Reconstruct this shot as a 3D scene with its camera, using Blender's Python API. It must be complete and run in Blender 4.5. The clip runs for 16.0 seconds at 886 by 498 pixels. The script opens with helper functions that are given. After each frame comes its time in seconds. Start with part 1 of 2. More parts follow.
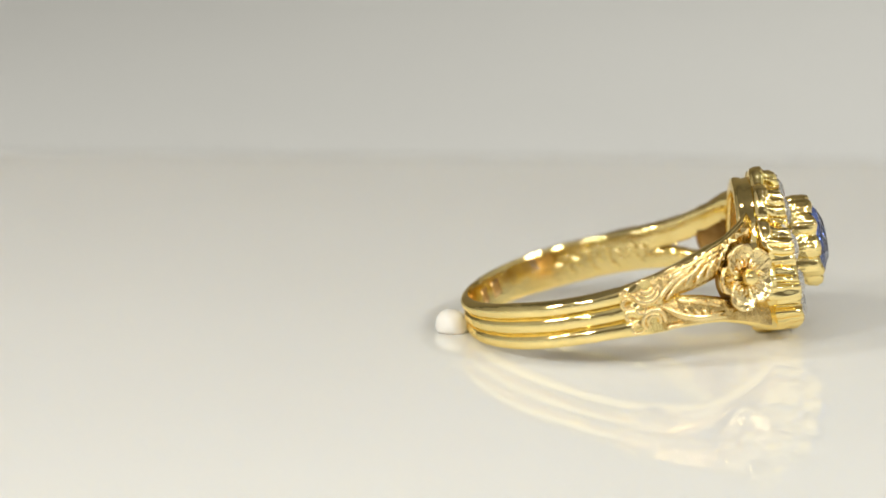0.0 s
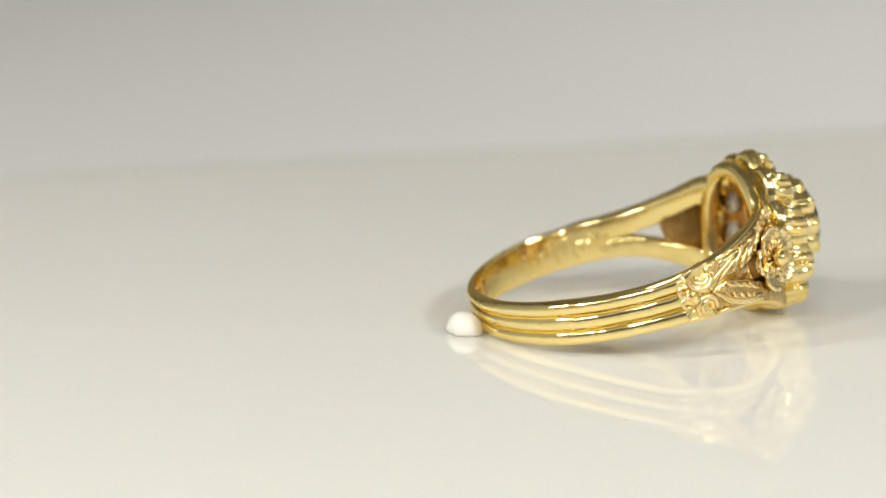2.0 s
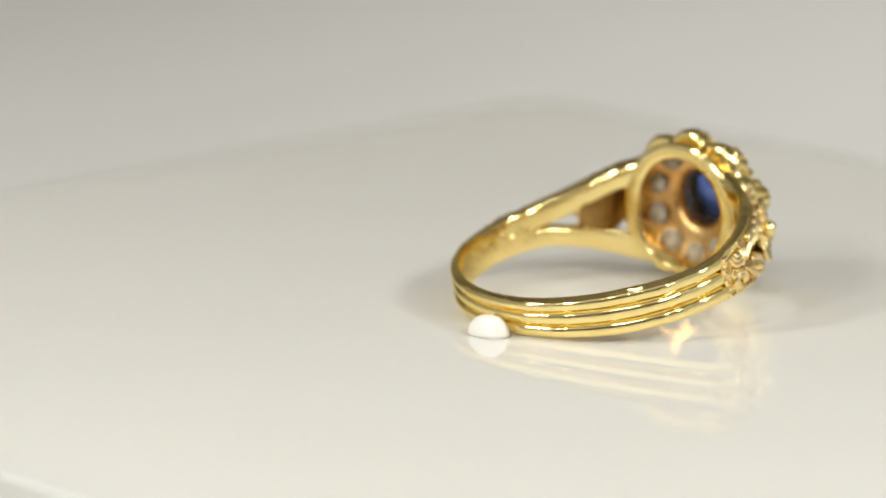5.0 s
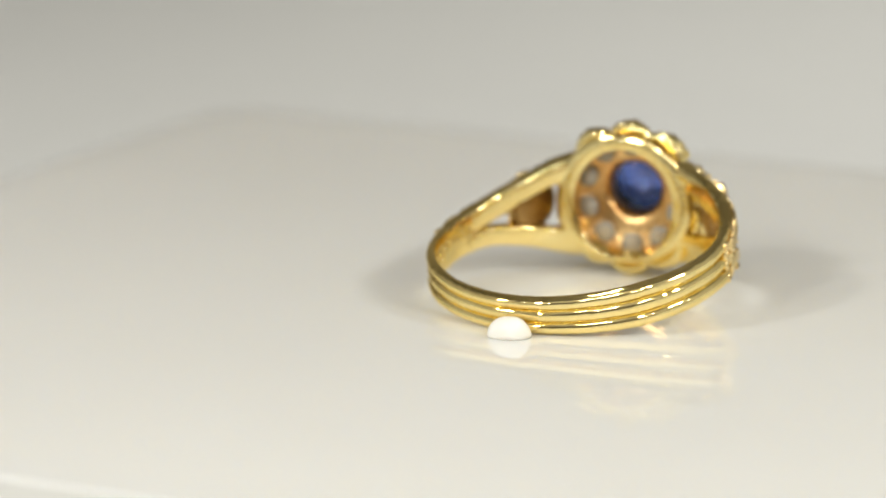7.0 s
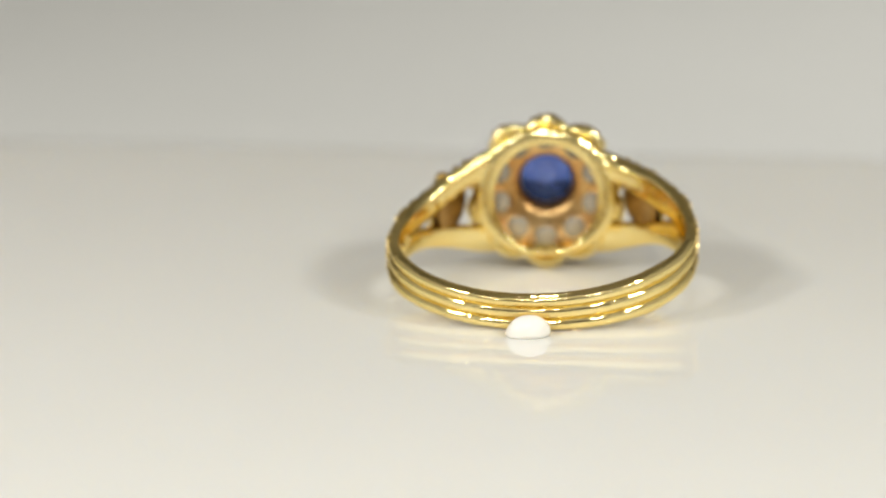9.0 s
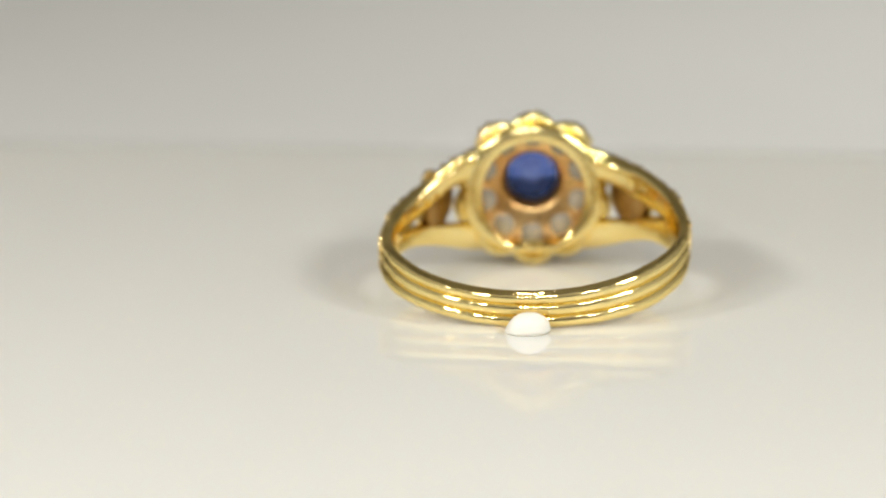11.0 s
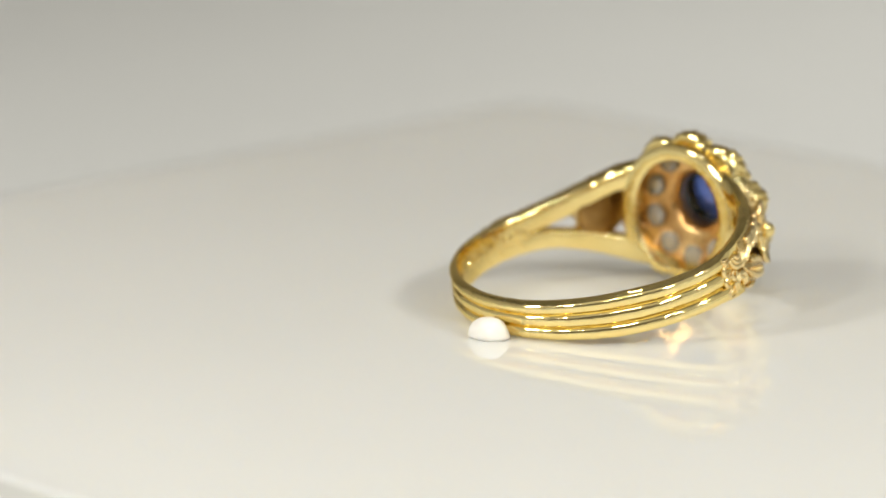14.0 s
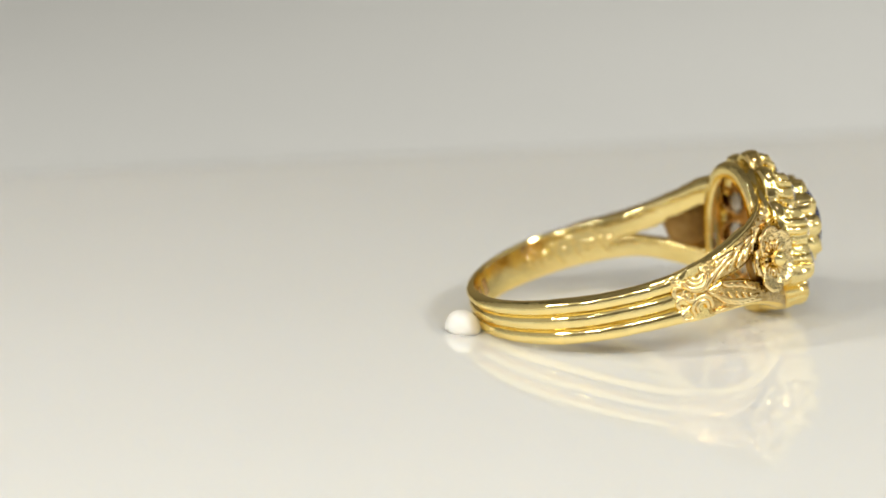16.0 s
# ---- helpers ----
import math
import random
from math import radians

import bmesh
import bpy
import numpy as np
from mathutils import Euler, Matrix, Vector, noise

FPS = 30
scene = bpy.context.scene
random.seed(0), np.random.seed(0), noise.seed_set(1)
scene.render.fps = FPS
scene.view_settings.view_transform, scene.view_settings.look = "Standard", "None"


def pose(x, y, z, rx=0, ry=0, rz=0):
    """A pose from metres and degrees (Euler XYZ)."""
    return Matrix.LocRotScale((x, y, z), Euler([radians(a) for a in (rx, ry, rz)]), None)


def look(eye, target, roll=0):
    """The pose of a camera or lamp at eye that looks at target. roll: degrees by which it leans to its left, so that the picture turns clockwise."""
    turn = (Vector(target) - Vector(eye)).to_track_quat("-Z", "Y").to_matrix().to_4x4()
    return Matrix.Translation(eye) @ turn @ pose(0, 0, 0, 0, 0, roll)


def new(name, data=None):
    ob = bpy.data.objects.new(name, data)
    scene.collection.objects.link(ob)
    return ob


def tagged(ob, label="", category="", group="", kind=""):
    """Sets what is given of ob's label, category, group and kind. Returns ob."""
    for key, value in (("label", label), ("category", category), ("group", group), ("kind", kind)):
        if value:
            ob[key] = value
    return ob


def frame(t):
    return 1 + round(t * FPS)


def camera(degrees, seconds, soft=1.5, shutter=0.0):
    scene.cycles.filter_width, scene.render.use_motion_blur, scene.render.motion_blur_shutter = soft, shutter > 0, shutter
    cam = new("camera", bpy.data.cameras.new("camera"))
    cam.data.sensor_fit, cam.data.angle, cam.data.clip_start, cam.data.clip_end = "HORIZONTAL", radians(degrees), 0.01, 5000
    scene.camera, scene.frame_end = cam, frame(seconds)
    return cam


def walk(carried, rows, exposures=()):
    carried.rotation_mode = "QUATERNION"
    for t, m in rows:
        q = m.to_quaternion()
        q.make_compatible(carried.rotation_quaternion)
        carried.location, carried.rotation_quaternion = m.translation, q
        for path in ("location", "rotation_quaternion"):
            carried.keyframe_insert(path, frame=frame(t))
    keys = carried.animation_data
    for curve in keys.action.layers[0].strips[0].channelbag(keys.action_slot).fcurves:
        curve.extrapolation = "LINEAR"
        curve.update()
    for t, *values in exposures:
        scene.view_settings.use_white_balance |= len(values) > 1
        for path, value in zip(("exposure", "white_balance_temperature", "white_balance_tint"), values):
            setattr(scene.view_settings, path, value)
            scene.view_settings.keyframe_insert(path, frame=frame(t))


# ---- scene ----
# a gold cluster ring lies on a square white acrylic tile that turns; millimetres in the builders, metres in the scene
MM = 0.001
cam = camera(11.97, 16.0)
cam.data.dof.use_dof = True
cam.data.dof.focus_distance = 0.2545
cam.data.dof.aperture_fstop = 29

DIST, RISE, YAW, PITCH, ROLL = 261.74, 13.60, -0.779, 1.001, 0.112
FOCAL = 784 / math.tan(radians(11.97 / 2))


def camera_pose(dx=0.0, dy=0.0):
    """The camera's pose, nudged by a slight tremble of the stand (dx, dy in thousandths of the focal length's unit)."""
    e = radians(RISE)
    eye = Vector((0, -DIST * math.cos(e), DIST * math.sin(e)))
    base = look(eye * MM, (0, 0, 0))
    yaw = YAW - math.degrees(dx / FOCAL)
    pitch = PITCH + math.degrees(dy / FOCAL)
    return base @ pose(0, 0, 0, 0, -yaw, 0) @ pose(0, 0, 0, pitch, 0, 0) @ pose(0, 0, 0, 0, 0, ROLL)


TREMBLE = [(0, -1.5, 0.0), (0.5, -1.0, -0.2), (1, -1.0, 1.0), (1.5, -0.3, -0.5), (2, 0.5, -1.2), (2.5, 0.5, -3.8), (3, 1.0, -2.0), (3.5, 0.6, -1.9), (4, -0.8, -3.4), (6.5, 1.7, 1.5), (7, 2.2, 1.2), (7.5, 2.9, 0.7), (8, 3.9, 0.5), (8.5, 1.9, 1.3), (9, 1.0, 1.8), (11.5, -3.1, -3.4), (12, -2.7, -2.1), (12.5, -4.2, -0.5), (13, -4.9, -1.8), (13.5, -4.1, -0.8), (14, -1.0, 2.6), (14.5, -1.4, 4.8), (15, 0.6, 4.5), (15.5, 1.5, 2.5), (16, -0.5, -3.6)]
walk(cam, [(t, camera_pose(dx, dy)) for t, dx, dy in TREMBLE])

# turn of the tile about the upright axis at the origin: seconds, degrees
TURNS = [(0, 28.60), (0.5, 33.76), (1, 38.42), (1.5, 42.62), (2, 47.07), (2.5, 51.59), (3, 56.19), (3.5, 61.03), (4, 65.46), (6.5, 88.68), (7, 93.73), (7.5, 98.80), (8, 104.07), (8.5, 109.17), (9, 114.80), (10.25, 124.00), (11.5, 111.10), (12, 104.34), (12.5, 97.61), (13, 90.73), (13.5, 83.01), (14, 75.30), (14.5, 66.77), (15, 59.04), (15.5, 51.93), (16, 45.15)]


def turn_at(t):
    """The tile's angle at t seconds, gliding smoothly between the known ones."""
    k = max(i for i in range(len(TURNS)) if TURNS[i][0] <= t + 1e-6)
    k = min(k, len(TURNS) - 2)

    def slope(i):
        a, b = max(i - 1, 0), min(i + 1, len(TURNS) - 1)
        return (TURNS[b][1] - TURNS[a][1]) / (TURNS[b][0] - TURNS[a][0])
    (t0, a0), (t1, a1) = TURNS[k], TURNS[k + 1]
    h = t1 - t0
    s = (t - t0) / h
    return ((2 * s**3 - 3 * s**2 + 1) * a0 + (s**3 - 2 * s**2 + s) * h * slope(k)
            + (3 * s**2 - 2 * s**3) * a1 + (s**3 - s**2) * h * slope(k + 1))


# ---- light ----
world = bpy.data.worlds.new("world")
scene.world = world
world.use_nodes = True
world.node_tree.nodes["Background"].inputs[0].default_value = (1.0, 0.985, 0.93, 1)
world.node_tree.nodes["Background"].inputs[1].default_value = 0.46


def led(x, y, z, watts, size=6, target=(5, 0, 0), spread=180):
    data = bpy.data.lights.new("led", "AREA")
    data.shape, data.size, data.energy, data.color = "DISK", size * MM, watts, (0.99, 0.985, 0.928)
    ob = new("led", data)
    data.spread = radians(spread)
    ob.matrix_world = look((x * MM, y * MM, z * MM), [c * MM for c in target])
    return tagged(ob, "small warm white studio lamp, out of view", "lamp", "studio lamps")


# two small lamps on each side, a pair over the camera and one overhead
for side in (-1, 1):
    for x, y, z, watts in ((150, -185, 155, 0.2), (182, -75, 150, 0.197)):
        led(side * x, y, z, watts * (1 - 0.05 * side), 26)
    led(side * 28, -215, 200, 0.092, 24)
led(-10, -10, 285, 0.08, 18)
# extra lamp without a known source, narrowed onto the sheet behind to brighten it
led(120, 60, 260, 0.05, 20, (85, 180, 0), 66)

# ---- materials ----


def material(name, color, rough=0.3, metal=0.0, **more):
    m = bpy.data.materials.new(name)
    m.use_nodes = True
    b = m.node_tree.nodes["Principled BSDF"]
    b.inputs["Base Color"].default_value = (*color, 1)
    b.inputs["Roughness"].default_value = rough
    b.inputs["Metallic"].default_value = metal
    for k, v in more.items():
        b.inputs[k.replace("_", " ")].default_value = v
    return m


def textured(m, scale, low, high, rough=None, bump=0.0, fine=None, detail=4.0, depth=0.0002):
    """Vary a material's colour, gloss and relief by noise at two scales; scales are per metre."""
    n, l = m.node_tree.nodes, m.node_tree.links
    b = n["Principled BSDF"]
    co = n.new("ShaderNodeTexCoord")
    big = n.new("ShaderNodeTexNoise")
    big.inputs["Scale"].default_value, big.inputs["Detail"].default_value = scale, detail
    l.new(co.outputs["Object"], big.inputs["Vector"])
    ramp = n.new("ShaderNodeValToRGB")
    ramp.color_ramp.elements[0].position, ramp.color_ramp.elements[1].position = 0.3, 0.7
    ramp.color_ramp.elements[0].color, ramp.color_ramp.elements[1].color = (*low, 1), (*high, 1)
    l.new(big.outputs["Fac"], ramp.inputs["Fac"])
    l.new(ramp.outputs["Color"], b.inputs["Base Color"])
    small = n.new("ShaderNodeTexNoise")
    small.inputs["Scale"].default_value, small.inputs["Detail"].default_value = fine or scale * 8, 3.0
    l.new(co.outputs["Object"], small.inputs["Vector"])
    if rough:
        rng = n.new("ShaderNodeMapRange")
        rng.inputs["To Min"].default_value, rng.inputs["To Max"].default_value = rough
        l.new(small.outputs["Fac"], rng.inputs["Value"])
        l.new(rng.outputs["Result"], b.inputs["Roughness"])
    if bump:
        bp = n.new("ShaderNodeBump")
        bp.inputs["Strength"].default_value, bp.inputs["Distance"].default_value = bump, depth
        l.new(small.outputs["Fac"], bp.inputs["Height"])
        l.new(bp.outputs["Normal"], b.inputs["Normal"])
    return m


def brushed(m, along, strength, depth):
    """Fine scratches that run round the hoop, added under the relief a material already has."""
    n, l = m.node_tree.nodes, m.node_tree.links
    co, mp, tx, bp = (n.new("ShaderNode" + k) for k in ("TexCoord", "Mapping", "TexNoise", "Bump"))
    mp.inputs["Scale"].default_value = along
    tx.inputs["Scale"].default_value, tx.inputs["Detail"].default_value = 1.0, 4.0
    bp.inputs["Strength"].default_value, bp.inputs["Distance"].default_value = strength, depth
    l.new(co.outputs["Object"], mp.inputs["Vector"])
    l.new(mp.outputs["Vector"], tx.inputs["Vector"])
    l.new(tx.outputs["Fac"], bp.inputs["Height"])
    old = next(k for k in n if k.bl_idname == "ShaderNodeBump" and k != bp)
    l.new(bp.outputs["Normal"], old.inputs["Normal"])
    return m


GOLD = brushed(textured(material("yellow_gold", (0.96, 0.77, 0.35), 0.12, 1.0, Specular_Tint=(1.0, 0.88, 0.6, 1)), 260, (0.97, 0.77, 0.315), (1.0, 0.84, 0.405), (0.02, 0.075), 0.5, 900, depth=0.00012), (1500, 1500, 14000), 0.6, 0.000018)
GOLD_FINE = textured(material("chased_gold", (0.96, 0.76, 0.38), 0.2, 1.0), 700, (0.93, 0.69, 0.30), (1.0, 0.83, 0.44), (0.1, 0.28), 0.45, 3500, depth=0.00006)
GOLD_WORN = textured(material("tarnished_gold", (0.8, 0.52, 0.22), 0.3, 1.0), 500, (0.58, 0.31, 0.10), (0.90, 0.63, 0.29), (0.2, 0.42), 0.25, 2500, depth=0.00006)
GOLD_DULL = textured(material("dull_gold", (0.5, 0.3, 0.11), 0.4, 1.0), 500, (0.22, 0.12, 0.035), (0.46, 0.28, 0.10), (0.3, 0.5), 0.25, 2500, depth=0.00006)
GOLD_GROUND = textured(material("darker_ground_gold", (0.7, 0.48, 0.2), 0.3, 1.0), 900, (0.46, 0.31, 0.10), (0.80, 0.60, 0.26), (0.16, 0.34), 0.8, 4200, depth=0.00009)
ACRYLIC = textured(material("white_acrylic", (0.8, 0.79, 0.755), 0.04, Subsurface_Weight=0.7, Subsurface_Radius=(1.0, 0.95, 0.85), Subsurface_Scale=0.0035), 25, (0.765, 0.755, 0.72), (0.785, 0.775, 0.74), (0.015, 0.03), 0.0, 300)
# tile side colour, lowered to offset the strong light on the edge
EDGE_TONED = textured(material("toned_acrylic", (0.64, 0.63, 0.6), 0.6), 60, (0.52, 0.51, 0.48), (0.58, 0.57, 0.54), (0.5, 0.7), 0.3, 2500, depth=0.00008)
PAPER = textured(material("white_paper", (0.8, 0.79, 0.76), 0.85), 12, (0.77, 0.76, 0.73), (0.81, 0.80, 0.77), (0.8, 0.92), 0.08, 900, depth=0.0001)
# for the unseen back, top and front, kept dark to deepen reflections
DARK = textured(material("dark_surround", (0.34, 0.31, 0.27), 0.8), 3, (0.31, 0.28, 0.24), (0.37, 0.34, 0.30), (0.7, 0.9), 0.1, 60, depth=0.001)
WALL = textured(material("painted_wall", (0.45, 0.40, 0.34), 0.8), 3, (0.42, 0.37, 0.31), (0.48, 0.43, 0.37), (0.7, 0.9), 0.1, 60, depth=0.001)
GREY = textured(material("grey_sheet", (0.5, 0.49, 0.47), 0.7), 12, (0.655, 0.655, 0.64), (0.685, 0.685, 0.67), (0.6, 0.8), 0.08, 900, depth=0.0001)
PUTTY = textured(material("white_putty", (0.82, 0.78, 0.71), 0.55, 0.0, Subsurface_Weight=0.2, Subsurface_Radius=(0.001, 0.0008, 0.0006)), 500, (0.80, 0.76, 0.69), (0.86, 0.83, 0.77), (0.45, 0.65), 0.3, 1800, depth=0.0001)
SILVER = textured(material("silver", (0.86, 0.84, 0.80), 0.25, 1.0), 600, (0.62, 0.57, 0.46), (0.86, 0.81, 0.70), (0.15, 0.35), 0.3, 3000, depth=0.00005)
SAPPHIRE = material("blue_sapphire", (0.15, 0.235, 0.68), 0.03, 0.0, IOR=1.77, Transmission_Weight=1.0)
DIAMOND_BACK = material("diamond_back", (0.7, 0.67, 0.58), 0.06, 0.0, IOR=2.0, Transmission_Weight=0.6)
DIAMOND = material("diamond", (0.97, 0.97, 0.96), 0.02, 0.0, IOR=2.2, Transmission_Weight=0.75)

# ---- building ----


def part(name, verts, faces, mat, parent=None, label="", smooth=True, bend=None):
    """Link one mesh, from millimetres, as one object, under a thing or a part."""
    me = bpy.data.meshes.new(name)
    if bend:
        verts = [bend(v) for v in verts]
    me.from_pydata([(x * MM, y * MM, z * MM) for x, y, z in verts], [], faces)
    bm = bmesh.new()
    bm.from_mesh(me)
    bmesh.ops.remove_doubles(bm, verts=bm.verts, dist=1e-7)
    bmesh.ops.recalc_face_normals(bm, faces=bm.faces)
    bm.to_mesh(me)
    bm.free()
    me.polygons.foreach_set("use_smooth", [smooth] * len(me.polygons))
    me.materials.append(mat)
    ob = new(name, me)
    ob.parent = parent
    return tagged(ob, label)


def sweep(sections, closed=False, caps=True):
    """Join rings of points, all of one length, into a tube."""
    n = len(sections[0])
    verts = [p for s in sections for p in s]
    faces = []
    count = len(sections)
    for i in range(count if closed else count - 1):
        j = (i + 1) % count
        for k in range(n):
            m = (k + 1) % n
            faces.append((i * n + k, i * n + m, j * n + m, j * n + k))
    if caps and not closed:
        faces.append(tuple(range(n))[::-1])
        faces.append(tuple((count - 1) * n + k for k in range(n)))
    return verts, faces


def slab(grid, lift):
    """A sheet of points, rows of equal length, with a back of its own at the lift (a function of each point), closed round its rim."""
    r, c = len(grid), len(grid[0])
    front = [p for row in grid for p in row]
    back = [lift(p) for p in front]
    faces = []
    q = r * c
    for i in range(r - 1):
        for j in range(c - 1):
            a, b, d, e = i * c + j, i * c + j + 1, (i + 1) * c + j + 1, (i + 1) * c + j
            faces += [(a, b, d, e), (q + e, q + d, q + b, q + a)]
    rim = [j for j in range(c)] + [i * c + c - 1 for i in range(1, r)] + [(r - 1) * c + j for j in range(c - 2, -1, -1)] + [i * c for i in range(r - 2, 0, -1)]
    for a, b in zip(rim, rim[1:] + rim[:1]):
        faces.append((a, q + a, q + b, b))
    return front + back, faces


def tube(points, radii, n=8, flat=1.0, up=None):
    """A tube along points with a radius at each."""
    pts = [Vector(p) for p in points]
    rings = []
    for i, p in enumerate(pts):
        d = (pts[min(i + 1, len(pts) - 1)] - pts[max(i - 1, 0)]).normalized()
        side = d.cross(up[i] if up else Vector((0, 0, 1)))
        side = side.normalized() if side.length > 1e-6 else Vector((1, 0, 0))
        top = side.cross(d)
        rings.append([p + radii[i] * (math.cos(a) * side + flat * math.sin(a) * top) for a in [2 * math.pi * k / n for k in range(n)]])
    return sweep(rings)


def ball(center, radii, rows=10, cols=16, axes=None):
    """An ellipsoid; axes: three vectors that carry its radii."""
    ax = axes or (Vector((1, 0, 0)), Vector((0, 1, 0)), Vector((0, 0, 1)))
    c = Vector(center)
    rings = []
    for i in range(1, rows):
        a = math.pi * i / rows
        rings.append([c + radii[0] * math.sin(a) * math.cos(b) * ax[0] + radii[1] * math.sin(a) * math.sin(b) * ax[1] + radii[2] * math.cos(a) * ax[2]
                      for b in [2 * math.pi * k / cols for k in range(cols)]])
    return sweep(rings)


def lathe(profile, n=64, shape=None):
    """Turn (radius, height along the ring's head axis) round that axis; shape(angle) scales the radius. A closed profile gives a closed ring."""
    rings = []
    for k in range(n):
        a = 2 * math.pi * k / n
        s = shape(a) if shape else 1.0
        rings.append([(r * s * math.cos(a), h, HEAD_W + r * s * math.sin(a)) for r, h in profile])
    return sweep(rings, closed=True)


def smooth_step(a, b, x):
    """0 at a, 1 at b, eased between."""
    t = min(max((x - a) / (b - a), 0), 1)
    return t * t * (3 - 2 * t)


def lerp(a, b, t):
    return a + (b - a) * t


# ---- the setting ----


def build_setting():
    # a flat pale grey sheet, and the dark room behind it
    rows = [[(x, y, -TILE_T) for x in np.linspace(-320, 320, 9)] for y in np.linspace(-210, 330, 12)]
    tagged(part("ground", *slab(rows, lambda p: (p[0], p[1], p[2] - 1.5)), GREY), "flat pale grey sheet under the turning tile", "backdrop", kind="structure")
    box("wall_back", (0, 345, 420), (700, 8, 440), DARK, "plain dim wall of the room behind the sheet")
    # white sides of the light tent, open to the camera, and its darker top
    box("wall_left", (-326, 60, 180), (4, 270, 186), PAPER, "white side wall of the light tent")
    box("wall_right", (326, 60, 180), (4, 270, 186), PAPER, "white side wall of the light tent")
    # unseen top, dark so that upward-facing gold mirrors something dim
    box("ceiling", (0, 60, 368), (330, 270, 3), DARK, "unseen dark top of the light tent, for dark reflections in the gold")
    # unseen wall added to hold back world light and darken the gold's reflections
    box("wall_front", (0, -640, 150), (700, 8, 200), DARK, "unseen dark wall added behind the camera, for dark reflections in the gold")
    box("table", (0, 0, -TILE_T - 24), (800, 900, 20), WALL, "plain worktop under the light tent")


def box(name, centre, half, mat, label):
    c, h = centre, half
    v = [(c[0] + sx * h[0], c[1] + sy * h[1], c[2] + sz * h[2]) for sx in (-1, 1) for sy in (-1, 1) for sz in (-1, 1)]
    f = [(0, 1, 3, 2), (4, 6, 7, 5), (0, 4, 5, 1), (2, 3, 7, 6), (0, 2, 6, 4), (1, 5, 7, 3)]
    ob = part(name, v, f, mat, smooth=False)
    return tagged(ob, label, "setting", kind="structure")


# ---- the tile ----
TILE_T = 4.0
TILE_TURN, TILE_MID = -31.0, (6.6, 0.05)


def build_tile():
    """A square acrylic tile, 100 mm a side, with rounded corners and eased edges; its origin is on the axis it turns about."""
    half, rad = 49.25, 5.0
    rings = []
    ease = [(-0.22, 0), (-0.06, -0.06), (0, -0.22), (0, -TILE_T + 0.22), (-0.22, -TILE_T)]
    ca, sa = math.cos(radians(TILE_TURN)), math.sin(radians(TILE_TURN))
    for d, z in ease:
        ring = []
        for q in range(4):
            cx, cy = ((1, 1), (-1, 1), (-1, -1), (1, -1))[q]
            for k in range(9):
                a = math.pi / 2 * (q + k / 8)
                x, y = cx * (half - rad) + (rad + d) * math.cos(a), cy * (half - rad) + (rad + d) * math.sin(a)
                ring.append((TILE_MID[0] + ca * x - sa * y, TILE_MID[1] + sa * x + ca * y, z))
        rings.append(ring)
    ob = part("acrylic_tile", *sweep(rings), ACRYLIC, smooth=False)
    # a matte band a hair proud of the slab, coloured darker to dim the lit sides
    cut = [[(TILE_MID[0] + (x - TILE_MID[0]) * k, TILE_MID[1] + (y - TILE_MID[1]) * k, z) for x, y, _ in rings[2]] for k, z in ((1.0, -0.24), (1.0004, -0.28), (1.0004, -TILE_T + 0.28), (1.0, -TILE_T + 0.24))]
    part("sawn_edge", *sweep(cut, caps=False), EDGE_TONED, ob, "matte sawn edge of the tile")
    return tagged(ob, "square glossy white acrylic tile, turning, under the ring", "tile")


# ---- the ring ----
LEAN = 16.0
HEAD_W = -1.36
CROSS = Vector((-0.467, -0.885, 0)).normalized()
AHEAD = Vector((-CROSS.y, CROSS.x, 0))
SPOT = Vector((11.1, -8.34, 0))
RING_MID = SPOT + 0.187 * CROSS - 6.5 * AHEAD + Vector((0, 0, 3.83))
TWIST = Matrix.Rotation(radians(1.77), 3, "Z")


def ring_rest():
    """The ring's pose on the tile: u across, v towards the head, w along the finger, tipped up at the head."""
    a = radians(LEAN)
    cross, ahead = TWIST @ CROSS, TWIST @ AHEAD
    v = ahead * math.cos(a) + Vector((0, 0, math.sin(a)))
    w = -ahead * math.sin(a) + Vector((0, 0, math.cos(a)))
    m = Matrix((cross, v, w)).transposed().to_4x4()
    m.translation = RING_MID * MM
    return m


def radius_in(f):
    return lerp(9.12, 8.45, smooth_step(62, 148, abs(f)))


def radius_out(f):
    return lerp(9.78, 9.35, smooth_step(108, 150, abs(f)))


def on(f, r, w):
    """A point of the hoop at f degrees from the back, r from its middle, w along the finger."""
    a = radians(f)
    return (r * math.sin(a) - 0.14 * (1 - smooth_step(115, 150, abs(f))), -r * math.cos(a), w)


# edges of the hoop along the finger, by degrees from the back: angle, upper, lower; the two sides differ a little by wear
EDGES = {1: ((0, 1.2, -1.2), (20, 1.33, -1.26), (45, 1.42, -1.48), (75, 1.27, -1.63), (90, 1.25, -1.85), (105, 1.4, -2.2), (115, 1.55, -2.5), (124, 1.7, -2.95), (137, 1.8, -3.9), (150, 2.05, -4.95), (160, 2.2, -5.4)),
         -1: ((0, 1.2, -1.2), (20, 1.08, -1.3), (36, 0.95, -1.45), (50, 0.82, -1.65), (62, 0.7, -1.95), (75, 0.55, -2.15), (90, 0.28, -2.35), (105, 0.2, -2.6), (115, 0.28, -2.85), (125, 0.6, -3.4), (135, 1.07, -4.0), (148, 1.9, -4.95), (160, 2.2, -5.4))}


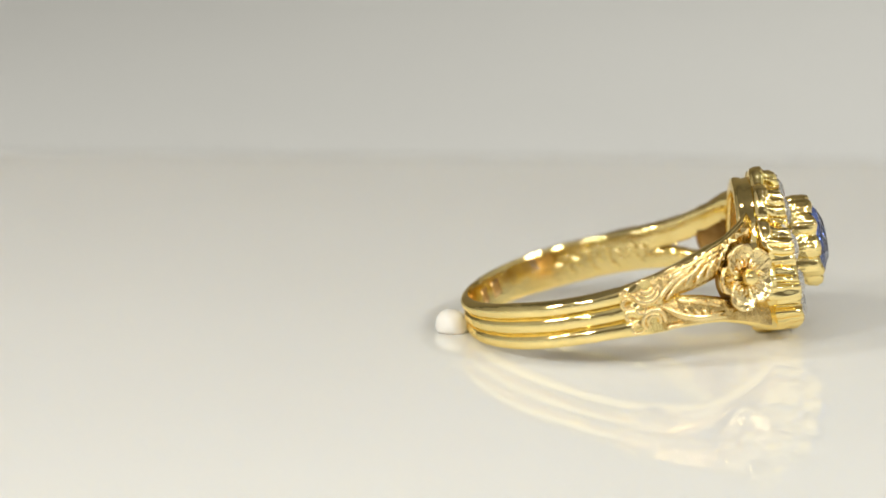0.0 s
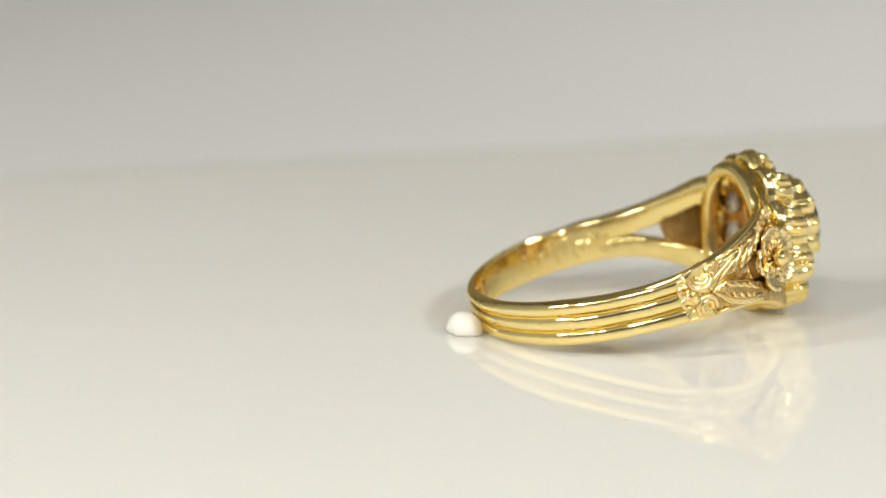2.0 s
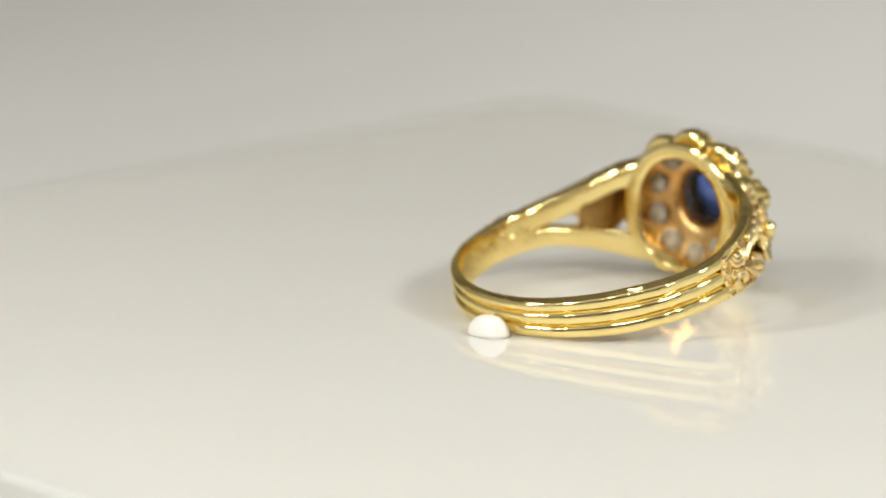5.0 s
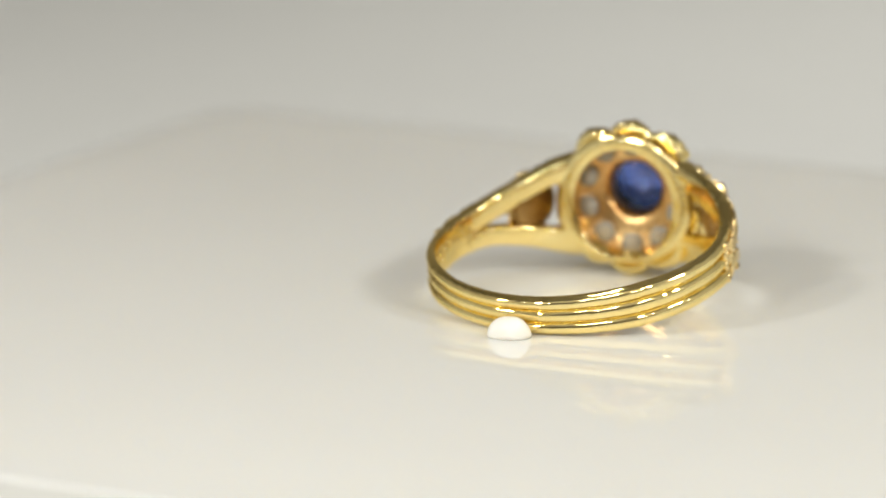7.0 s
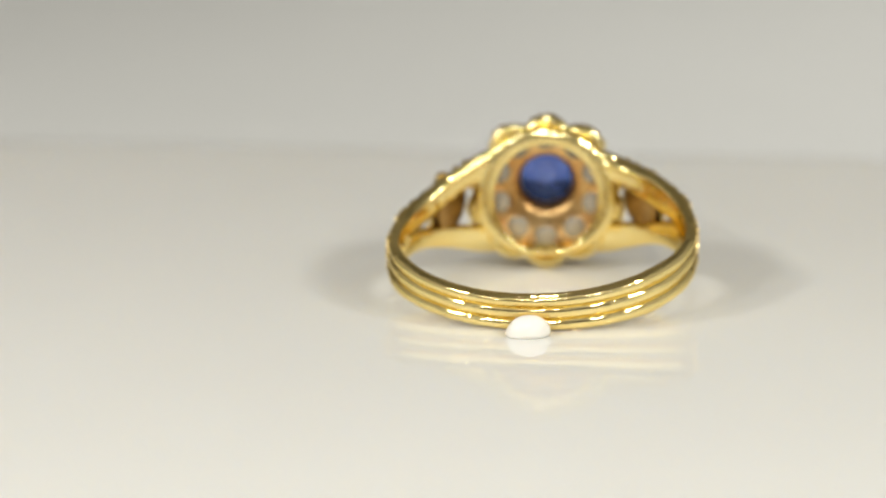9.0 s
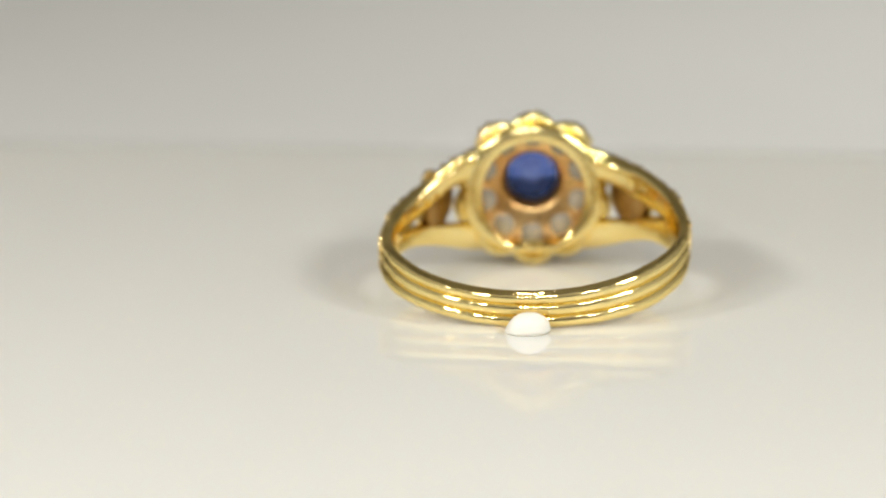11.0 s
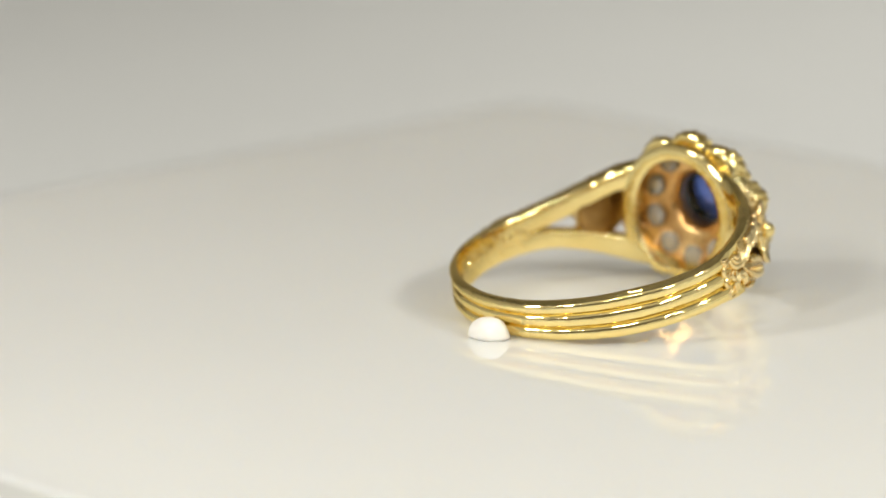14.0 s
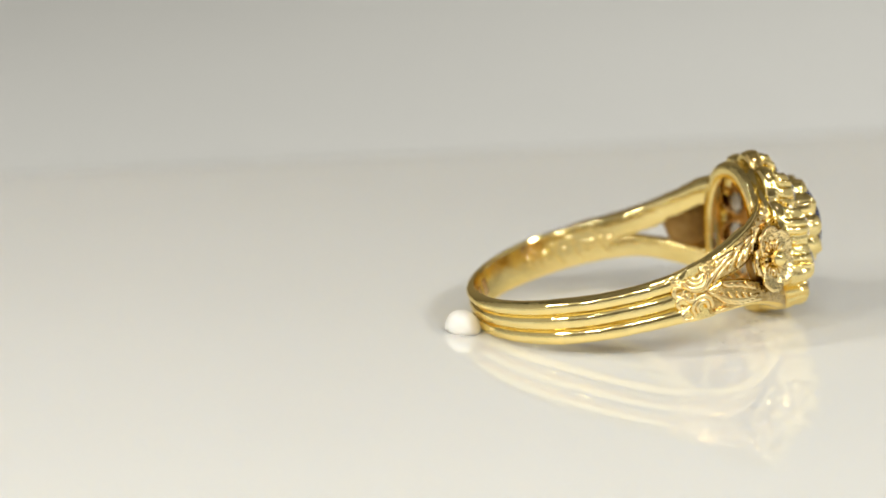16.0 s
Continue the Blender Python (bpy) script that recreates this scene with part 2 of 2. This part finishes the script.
def edges(side, f):
    rows = EDGES[side]
    x = [r[0] for r in rows]
    pick = [abs(f) + d for d in (-5, -2.5, 0, 2.5, 5)]
    up = sum(np.interp(np.abs(pick), x, [r[1] for r in rows])) / 5
    low = sum(np.interp(np.abs(pick), x, [r[2] for r in rows])) / 5
    return float(low), float(up)


def build_shank(ring):
    sections = []
    for f in np.linspace(-108, 108, 181):
        lo, hi = edges(1 if f >= 0 else -1, f)
        width, mid = hi - lo, (hi + lo) / 2
        ri, ro = radius_in(f), radius_out(f)
        fade = 1 - smooth_step(86, 96, abs(f))
        sink = 0.18 * smooth_step(88, 99, abs(f)) + 0.4 * smooth_step(100, 106, abs(f))
        ri += 0.07 * smooth_step(101, 107, abs(f))
        width -= 0.1 * smooth_step(100, 105, abs(f))
        pts = []
        worn = [0.03 * noise.noise((f * 0.17, 5.0 * k, 1.5)) + 0.012 * noise.noise((f * 0.6, 5.0 * k, 2.5)) for k in range(3)]
        for k in range(3):
            c, h = (k - 1) * width / 3, width / 6
            for a in np.linspace(-80, 80, 11):
                outer = (0.2 if k == 2 else 0.06) * fade * smooth_step(10, 80, a * (k - 1))
                pts.append((ro + worn[k] + (0.0, 0.02, 0.08)[2 - k] * fade - sink - outer - 0.36 * fade * abs(a / 80) ** 2.2, mid + c + h * math.sin(radians(a)) / math.sin(radians(80))))
        w2 = width / 2 + 0.02 * noise.noise((f * 0.2, 3.3, 0.7))
        pts += [(r, mid + w) for r, w in ((ri + 0.1, w2 - 0.05), (ri + 0.03, w2 - 0.16), (ri, w2 - 0.34), (ri - 0.02, 0), (ri, -w2 + 0.24), (ri + 0.05, -w2 + 0.08), (ri + 0.18, -w2 + 0.01))]
        sections.append([on(f, r, w) for r, w in pts])
    part("shank", *sweep(sections), GOLD, ring, "reeded yellow gold band with three ridges")


# edges of the window between the two arms of a shoulder: angle, upper, lower
WINDOW = {1: ((108, -0.3, -0.3), (119, -0.33, -0.95), (134, -0.2, -2.1), (148, 0.25, -2.8)),
          -1: ((109, -1.35, -1.35), (116, -1.25, -1.55), (124, -1.05, -1.95), (135, -0.5, -2.45), (147, 0.15, -3.05))}


def arm_edges(side, f, sign):
    """Lower and upper edge of a shoulder arm along the finger at f degrees; a pointed window opens between the two."""
    lo, hi = edges(side, f)
    x = [r[0] for r in WINDOW[side]]
    if sign > 0:
        return float(np.interp(abs(f), x, [r[1] for r in WINDOW[side]])), hi
    return lo, float(np.interp(abs(f), x, [r[2] for r in WINDOW[side]]))


def build_arm(ring, side, sign):
    sections = []
    for f in np.linspace(97, 157, 120):
        lo, hi = arm_edges(side, f, sign)
        ri, ro = radius_in(f) + 0.09 * (1 - smooth_step(97, 101, f)), radius_out(f) - 0.25 * (1 - smooth_step(97, 101, f))
        slim = 0.06 * (1 - smooth_step(97, 102, f))
        lo, hi = lo + slim, hi - slim + 0.035 * noise.noise((f * 0.18, side, 4.1)) * smooth_step(97, 102, f)
        pts = []
        for s in np.linspace(0, 1, 21):
            edge = math.sin(math.pi * s) ** 0.4
            grain = 0.03 * noise.noise((f * 0.9, s * 5, sign + 3 * side))
            pts.append((ro - 0.36 + 0.2 * math.sin(math.pi * s) ** 0.6 + edge * (0.08 + grain), lerp(lo, hi, s)))
        e = min(0.18, (hi - lo) * 0.2)
        drop = 0.05 + (0.4 if side > 0 else 0.25) * smooth_step(124, 148, f)
        # the upper arm's top edge slopes down to the inside
        pts += [(ri + 0.2, hi - drop), (ri + 0.06, hi - drop - 0.08), (ri, hi - drop - 0.2)] if sign > 0 else [(ri + 0.2, hi), (ri + 0.05, hi - 0.05), (ri, hi - e)]
        pts += [ (ri, lo + e), (ri + 0.05, lo + 0.05), (ri + 0.2, lo)]
        sections.append([on(side * f, r, w) for r, w in pts])
    shoulder = part("shoulder", *sweep(sections), GOLD, ring, "gold shoulder arm chased with leaves")
    # the ground between the raised strokes, in a darker and rougher gold
    grid = []
    for f in np.linspace(99.5, 151, 90):
        lo, hi = arm_edges(side, f, sign)
        rim = min(0.16, 0.2 * (hi - lo))
        row = []
        for s in np.linspace(rim / (hi - lo), 1 - rim / (hi - lo), 15):
            dome = math.sin(math.pi * s)
            r = radius_out(f) - 0.33 + 0.2 * dome ** 0.6 + 0.08 * dome ** 0.4 + 0.03 * noise.noise((f * 0.9, s * 5, sign + 3 * side)) * dome ** 0.4
            row.append(on(side * f, r, lerp(lo, hi, s)))
        grid.append(row)
    part("chased_ground", *slab(grid, lambda p: (p[0] * 0.985, p[1] * 0.985, p[2])), GOLD_GROUND, shoulder, "dull punched ground of the chasing")


def across_hoop(side, f, w):
    """Carries a height along the finger from one shoulder to the same share of the other's width."""
    lo, hi = edges(1, f)
    s = min(max((w - lo) / (hi - lo), 0.08), 0.89)
    lo, hi = edges(side, f)
    return lerp(lo, hi, s)


def relief(ring, side, name, path, thick, label):
    """A raised line of the chasing along (degrees, along the finger) points, thick in its middle and thin at its ends."""
    pts, ups, radii = [], [], []
    n = len(path)
    for i, (f, w) in enumerate(path):
        pts.append(on(side * f, radius_out(f) - 0.03, across_hoop(side, f, w)))
        ups.append(Vector(on(side * f, 1, 0)))
        radii.append(1.22 * thick * (0.35 + 0.65 * math.sin(math.pi * (0.12 + 0.8 * i / (n - 1)))))
    part(name, *tube(pts, radii, 8, 1.1, ups), GOLD_FINE, ring, label)


def bow(a, b, bend, n=9):
    """Points from a to b, bowed sideways."""
    return [(lerp(a[0], b[0], i / n) - bend * 5.9 * (b[1] - a[1]) * math.sin(math.pi * i / n), lerp(a[1], b[1], i / n) + bend * (b[0] - a[0]) / 5.9 * math.sin(math.pi * i / n)) for i in range(n + 1)]


def arc(f, w, r, start, end, n=16, wide=1.0):
    return [(f + wide * 5.9 * r * math.cos(radians(lerp(start, end, i / n))), w + r * math.sin(radians(lerp(start, end, i / n)))) for i in range(n + 1)]


def build_chasing(ring, side):
    # a bowl-shaped scroll above, a round one below, and small curls where the reeding ends
    for r, t in ((0.86, 0.17), (0.58, 0.15), (0.30, 0.14)):
        relief(ring, side, "scroll", arc(97.2, 0.84, r, 185, 350), t, "raised chased scroll")
    for r, a, b, t in ((0.66, -25, 215, 0.16), (0.38, -40, 230, 0.14)):
        relief(ring, side, "scroll", arc(97.0, -1.22, r, a, b), t, "raised chased scroll")
    for f, w, r, a, b in ((90.2, 0.95, 0.3, 60, 330), (89.6, 0.2, 0.32, 30, 330), (89.8, -0.55, 0.3, 20, 300), (90.5, -1.45, 0.3, 40, 340), (93.6, -0.35, 0.26, 90, 400)):
        relief(ring, side, "curl", arc(f, w, r, a, b), 0.13, "small chased curl")
    # feathered strokes up the upper arm
    for a, b, t in (((99.3, -0.33), (114.6, 1.0), 0.15), ((103, -0.25), (116.5, 0.75), 0.12), ((106, 0.75), (111, 1.3), 0.13), ((109.5, 0.8), (116, 1.45), 0.12), ((111, 0.1), (120.5, 1.1), 0.14), ((115.5, 0.0), (123.5, 0.95), 0.13),
                    ((117, 0.95), (122.5, 1.55), 0.12), ((120, 0.1), (127.5, 1.0), 0.14), ((123.5, 0.85), (129, 1.6), 0.13), ((126, 0.3), (132, 1.2), 0.13), ((130, 0.6), (135, 1.5), 0.14)):
        relief(ring, side, "leaf_stroke", bow(a, b, 0.1), t, "raised feathered leaf stroke")
    # the ribbed leaf of the lower arm
    for a, b, t in (((100.4, -0.5), (124, -2.3), 0.14), ((102.9, -0.75), (109.6, -1.85), 0.12), ((105.7, -0.95), (112.5, -2.1), 0.12), ((108.7, -1.15), (115.5, -2.35), 0.12), ((112, -1.4), (118.5, -2.6), 0.12), ((115.2, -1.6), (121.5, -2.85), 0.12),
                    ((118.4, -1.85), (124.5, -3.1), 0.12), ((107, -0.4), (112.5, -0.85), 0.11), ((110.5, -0.6), (116, -1.15), 0.11), ((114, -0.85), (119.5, -1.5), 0.11), ((117.5, -1.1), (123, -1.85), 0.11), ((101, -1.9), (107, -2.05), 0.12)):
        relief(ring, side, "leaf_stroke", bow(a, b, -0.1), t, "raised feathered leaf stroke")
    # saw teeth of the leaf that climbs to the head
    for f in (133.5, 138, 142.5, 147):
        w = edges(side, f)[1]
        root, tip = Vector(on(side * f, 9.0, w - 0.75)), Vector(on(side * (f - 0.6), 9.8, w - 0.4))
        part("leaf_tooth", *tube([root, lerp(root, tip, 0.55), tip], [0.4, 0.34, 0.04], 5), GOLD_FINE, ring, smooth=False)


def build_flower(ring, side):
    out = Vector(on(side * 119, 1, 0)).normalized()
    mid = Vector(on(side * 136.5, 10.15, -0.93 if side > 0 else -1.3)) - out * 0.68
    up = Vector((0, 0, 1))
    across = up.cross(out)
    for p in range(5):
        base = 2 * math.pi * (p + 0.32) / 5
        along = across * math.cos(base) + up * math.sin(base)
        aside = up * math.cos(base) - across * math.sin(base)
        size = (1.0, 1.06, 0.94, 1.02, 0.97)[p]
        grid = []
        for i in range(15):
            row = []
            for j in range(15):
                x, y = i / 7 - 1, j / 7 - 1
                px, py = x * math.sqrt(1 - y * y / 2), y * math.sqrt(1 - x * x / 2)
                q = math.hypot(px, py)
                d, e = 1.12 + 0.92 * size * px, 1.0 * size * py * (1 + 0.05 * math.cos(9 * py))
                groove = 0.12 * math.cos(34 * math.atan2(e, d)) * smooth_step(0.45, 0.9, d) * smooth_step(1.0, 0.7, q)
                lift = 0.1 + 0.1 * (p % 2) + 0.34 * d / 2 + 0.34 * q ** 4 - 0.22 * smooth_step(0.88, 1.0, q) + groove
                row.append(mid + out * lift + along * d + aside * e)
            grid.append(row)
        part("petal", *slab(grid, lambda q: Vector(q) - out * 0.32), GOLD_FINE, ring, "cupped gold petal with chased veins")
    part("flower_back", *ball(mid - out * 0.35, (1.8, 1.8, 0.5), 8, 24, (across, up, out)), GOLD_DULL, ring, "dull brown back of the flower")
    part("flower_centre", *ball(mid + out * 0.76, (0.5, 0.5, 0.5), 12, 20, (across, up, out)), GOLD, ring, "polished gold bead")
    for k in range(18):
        a = 2 * math.pi * k / 18
        d = across * math.cos(a) + up * math.sin(a)
        part("stamen", *tube([mid + out * 0.35 + d * 0.4, mid + out * 0.5 + d * 0.75, mid + out * 0.56 + d * (1.05 + 0.12 * (k % 2))], [0.06, 0.07, 0.09], 6, 1, [out] * 3), GOLD_FINE, ring)


LOBES = 10


def gallery_shape(a):
    return 1.0 / math.sqrt((math.cos(a) / 0.985) ** 2 + (math.sin(a) / 1.02) ** 2)


def head_lean(p):
    """The head sits a little askew on the hoop: tipped forward at the top, sinking towards its front."""
    x, v, w = p
    dv, dw = v - 8.5, w - HEAD_W
    c, k = math.cos(radians(5.5)), math.sin(radians(5.5))
    forward = (0.44 + 0.155 * dw) * (1 - smooth_step(8.0, 10.0, v))
    return (x, 8.5 + c * dv + k * dw + forward, HEAD_W + c * dw - k * dv - 0.12 * (v - 9.3))


def seat_lean(p):
    """The middle of the head sits higher than its border."""
    x, v, w = p
    return head_lean((x, v, w + 0.62 * (1 - smooth_step(2.4, 4.1, math.hypot(x, w - HEAD_W)))))


def hole_lean(p):
    return head_lean((p[0], p[1], p[2] + 0.28))


def rim_lean(p):
    """The rim is broad at its sides and thin below."""
    x, v, w = p
    r, a = math.hypot(x, w - HEAD_W), math.atan2(w - HEAD_W, x)
    if r > 3.75:
        r += 0.34 * math.cos(a) ** 2 - (0.7 * math.sin(a) ** 2 if a < 0 else 0)
    return head_lean((r * math.cos(a), v, HEAD_W + r * math.sin(a)))


def border_shape(a):
    """The scalloped outline of the flower border, one scallop to each stone."""
    oval = 1 / math.sqrt((math.cos(a) / 5.38) ** 2 + (math.sin(a) / (5.12 if math.sin(a) > 0 else 4.93)) ** 2) / 5
    return oval * (1 - 0.115 * (1 - abs(math.cos(5 * (a - math.pi / 2))) ** 0.8))


def build_head(ring):
    part("border_skirt", *lathe([(3.9, 8.5), (4.25, 7.72), (4.6, 7.6), (4.86, 7.72), (4.97, 8.0), (4.98, 8.35), (4.9, 8.8), (4.0, 8.9)], 200, border_shape), GOLD, ring, "smooth scalloped back of the flower border", bend=head_lean)
    # the plain rim at the back, its wall, and the seat plate of the stones
    part("gallery_rim", *lathe([(3.4, 6.75), (3.48, 6.62), (3.9, 6.58), (4.28, 6.64), (4.38, 6.8), (4.36, 7.1), (4.3, 7.2), (4.34, 7.7), (4.5, 8.3), (4.1, 8.5), (3.85, 7.7), (3.5, 7.1)], 96, gallery_shape), GOLD, ring, "polished gold gallery rim at the back of the head", bend=rim_lean)
    part("seat_plate", *lathe([(4.3, 8.2), (3.9, 7.98), (3.3, 8.35), (2.62, 8.75), (2.2, 8.83), (1.94, 9.06), (1.76, 9.7), (1.68, 10.3), (2.2, 10.5), (2.7, 9.5), (3.4, 8.95), (4.3, 8.7)], 96), GOLD_WORN, ring, "tarnished inner plate of the head", bend=seat_lean)
    for k in range(LOBES):
        a = 2 * math.pi * k / LOBES + math.pi / 2
        c = (4.05 * math.cos(a), HEAD_W + (3.62 if k else 3.78) * math.sin(a) + (0.14 if k in (1, 9) else 0))
        q0 = k * 1.7
        grooves = [(2 * math.pi * (g + random.uniform(-0.28, 0.28)) / 11, random.uniform(0.1, 0.32), random.uniform(0.003, 0.03)) for g in range(11)]
        rings = []
        for r, h, flute in ((0.03, 7.72, 0), (0.7, 7.74, 0), (1.12, 7.84, 0), (1.32, 8.04, 0.1), (1.39, 8.35, 0.45), (1.39, 8.75, 0.9), (1.37, 9.15, 1), (1.34, 9.6, 1), (1.29, 10.0, 1), (1.18, 10.3, 0.8), (1.04, 10.4, 0.4), (0.88, 10.15, 0), (0.84, 9.8, 0)):
            rr = []
            for j in range(96):
                b = 2 * math.pi * j / 96
                cut = sum(d * math.exp(-((b - g + math.pi) % (2 * math.pi) - math.pi) ** 2 / wd) for g, d, wd in grooves)
                dent = 0.13 * noise.noise((q0 * 3, b * 1.7, h * 1.8)) + 0.04 * noise.noise((b * 5, h * 4, q0))
                q = r * (1 - flute * (cut - dent))
                x, z = c[0] + q * math.cos(b + a), c[1] + q * math.sin(b + a)
                reach = math.hypot(x, z - HEAD_W)
                rr.append((x, max(h, 8.72 + 0.75 * max(0, 3.7 - reach)) if reach < 4.1 else h + 0.06 * flute * math.sin(5 * b + k), z))
            rings.append(rr)
        collet = part("collet", *sweep(rings, caps=False), GOLD, ring, "fluted gold collet of the flower border", bend=head_lean)
        # grains hold each stone
        for g in range(6):
            b = a + math.pi / 3 * g + 0.3
            part("claw", *ball((c[0] + 0.9 * math.cos(b), 10.36, c[1] + 0.9 * math.sin(b)), (0.14, 0.16, 0.14), 6, 8), SILVER, collet, "worn silver grain", bend=head_lean)
        stone(ring, (0.97 * c[0], HEAD_W + 0.97 * (c[1] - HEAD_W)), 10.32, 0.96, 9, "diamond", DIAMOND, "small old cut diamond", 0.4, 0.8)
        # the stone's back shows in a round hole of the seat plate
        bc = (3.28 * math.cos(a), HEAD_W + 3.3 * math.sin(a))
        part("diamond_back", *ball((bc[0], 8.4, bc[1]), (0.8, 0.4, 0.8), 8, 12), DIAMOND_BACK, ring, "pale back of a diamond in its hole", smooth=False, bend=hole_lean)
        hole = [[(bc[0] + (0.8 + 0.08 * math.cos(q)) * math.cos(p), 8.28 + 0.8 * (3.3 - math.hypot(bc[0] + 0.8 * math.cos(p), bc[1] - HEAD_W + 0.8 * math.sin(p))) + 0.09 * math.sin(q), bc[1] + (0.78 + 0.08 * math.cos(q)) * math.sin(p)) for q in [2 * math.pi * i / 8 for i in range(8)]] for p in [2 * math.pi * i / 24 for i in range(24)]]
        part("hole_rim", *sweep(hole, closed=True), GOLD_WORN, ring, bend=hole_lean)
    part("silver_setting", *lathe([(2.5, 10.2), (2.6, 10.5), (3.1, 10.42), (3.9, 10.25), (4.1, 10.1), (4.0, 9.9), (2.5, 9.9)], 96), SILVER, ring, "grey silver front plate between the diamonds", bend=head_lean)
    # the tall scalloped collet of the middle stone
    rings = []
    for r, h, amp in ((2.45, 9.0, 0), (2.55, 9.8, 0.3), (2.68, 10.5, 1), (2.8, 11.2, 1), (2.86, 11.75, 1), (2.74, 12.08, 0.9), (2.5, 12.2, 0.6), (2.36, 12.05, 0.3), (2.3, 11.6, 0), (2.15, 10.5, 0)):
        rr = []
        for j in range(200):
            b = 2 * math.pi * j / 200
            wave = abs(math.cos(5.0 * b))
            q = r * (1 - 0.15 * amp * (1 - wave ** 0.6) - 0.015 * amp * (0.5 + 0.5 * math.cos(50 * b)))
            q *= 1 + amp * (0.045 * noise.noise((3 * math.cos(b), 3 * math.sin(b), h * 1.5)) + 0.02 * noise.noise((11 * math.cos(b), 11 * math.sin(b), h * 3)))
            rr.append((q * math.cos(b), h - (0.34 * (1 - wave) - 0.16 * noise.noise((5 * math.cos(b), 5 * math.sin(b), 4))) * amp * (h > 11.5), HEAD_W + q * math.sin(b)))
        rings.append(rr)
    part("centre_collet", *sweep(rings, caps=False), GOLD, ring, "tall scalloped gold collet of the blue stone", bend=seat_lean)
    stone(ring, (0, HEAD_W), 11.85, 2.42, 12, "sapphire", SAPPHIRE, "round faceted blue sapphire", 0.85, 1.35)


def stone(ring, c, girdle, r, n, name, mat, label, crown=0.32, depth=0.85):
    """A faceted stone: table, crown, girdle, pavilion, small culet."""
    rings = []
    for q, h, shift in ((0.5, crown, 0), (0.82, crown * 0.62, 0.5), (1.0, 0.06, 0), (1.0, -0.04, 0), (0.62, -depth * 0.5, 0.5), (0.25, -depth * 0.95, 0), (0.1, -depth, 0.5)):
        rings.append([(c[0] + q * r * math.cos(2 * math.pi * (k + shift) / n), girdle + h, c[1] + q * r * math.sin(2 * math.pi * (k + shift) / n)) for k in range(n)])
    part(name, *sweep(rings), mat, ring, label, smooth=False, bend=seat_lean if r > 2 else head_lean)


def build_engraving(ring):
    """Worn script inside the band, as plain slanted strokes that cannot be read, and two small stamped marks."""
    for f, tall, lean_by in ((-104, 0.5, 3), (-100, 0.9, 5), (-96.5, 0.45, 2), (-93, 0.5, 4), (-89, 1.0, 6), (-84.5, 0.45, 3), (-81, 0.95, 5), (-76, 0.5, 3), (-72, 0.85, 5), (-68, 0.4, 2)):
        mid = sum(edges(-1, f)) / 2
        pts, ups = [], []
        for i in range(13):
            t = i / 12
            ff = f + lean_by * (t - 0.5) + 1.3 * math.sin(2 * math.pi * t)
            pts.append(on(ff, radius_in(ff) - 0.004, mid + lerp(-tall, tall, t) + 0.12 * math.sin(5 * t)))
            ups.append(Vector(on(ff, 1, 0)))
        part("engraved_stroke", *tube(pts, [0.045 + 0.095 * math.sin(math.pi * i / 12) for i in range(13)], 6, 0.7, ups), GOLD, ring, "worn engraved stroke")
    for f in (-34, -24):
        grid = [[on(f + d, radius_in(f) - 0.035, w - 0.15) for w in np.linspace(-0.5, 0.5, 4)] for d in np.linspace(-2.6, 2.6, 5)]
        part("stamped_mark", *slab(grid, lambda p: (p[0] * 1.01, p[1] * 1.01, p[2])), GOLD_WORN, ring, "worn stamped mark")


def build_ring():
    ring = tagged(new("finger_ring"), "yellow gold flower cluster ring with blue sapphire and diamonds", "ring")
    ring.empty_display_size = 0.005
    build_shank(ring)
    for side in (-1, 1):
        for sign in (-1, 1):
            build_arm(ring, side, sign)
        build_chasing(ring, side)
        build_flower(ring, side)
    build_head(ring)
    build_engraving(ring)
    ring.matrix_world = ring_rest()
    return ring


# ---- the lump of putty ----
PUTTY_REST = Matrix((CROSS, AHEAD, Vector((0, 0, 1)))).transposed().to_4x4()
PUTTY_REST.translation = (SPOT + CROSS * -0.42 + AHEAD * -16.62) * MM


def build_putty():
    rings = []
    for i in range(15):
        a = math.pi / 2 * i / 14
        r, z = math.cos(a) ** 0.8, 1.28 * math.sin(a)
        ring = []
        for k in range(32):
            b = 2 * math.pi * k / 32
            wob = 1 + 0.06 * math.sin(2 * b + 1) + 0.03 * math.sin(5 * b + i * 0.3)
            ring.append((max(r, 0.02) * 1.32 * wob * math.cos(b) + 0.1 * z, max(r, 0.02) * 1.12 * wob * math.sin(b) - 0.1 * z, z))
        rings.append(ring)
    rings.insert(0, [(x * 0.94, y * 0.94, 0.0) for x, y, z in rings[0]])
    rings[1] = [(x, y, 0.12) for x, y, z in rings[1]]
    ob = part("putty_lump", *sweep(rings), PUTTY)
    return tagged(ob, "small white putty lump propping the gold band", "putty")


build_setting()
tile = build_tile()
finger_ring = build_ring()
putty = build_putty()


def motions():
    times = [k * 0.25 for k in range(65)]
    for thing, rest in ((tile, Matrix.Identity(4)), (finger_ring, ring_rest()), (putty, PUTTY_REST)):
        walk(thing, [(t, pose(0, 0, 0, 0, 0, turn_at(t)) @ rest) for t in times])


motions()
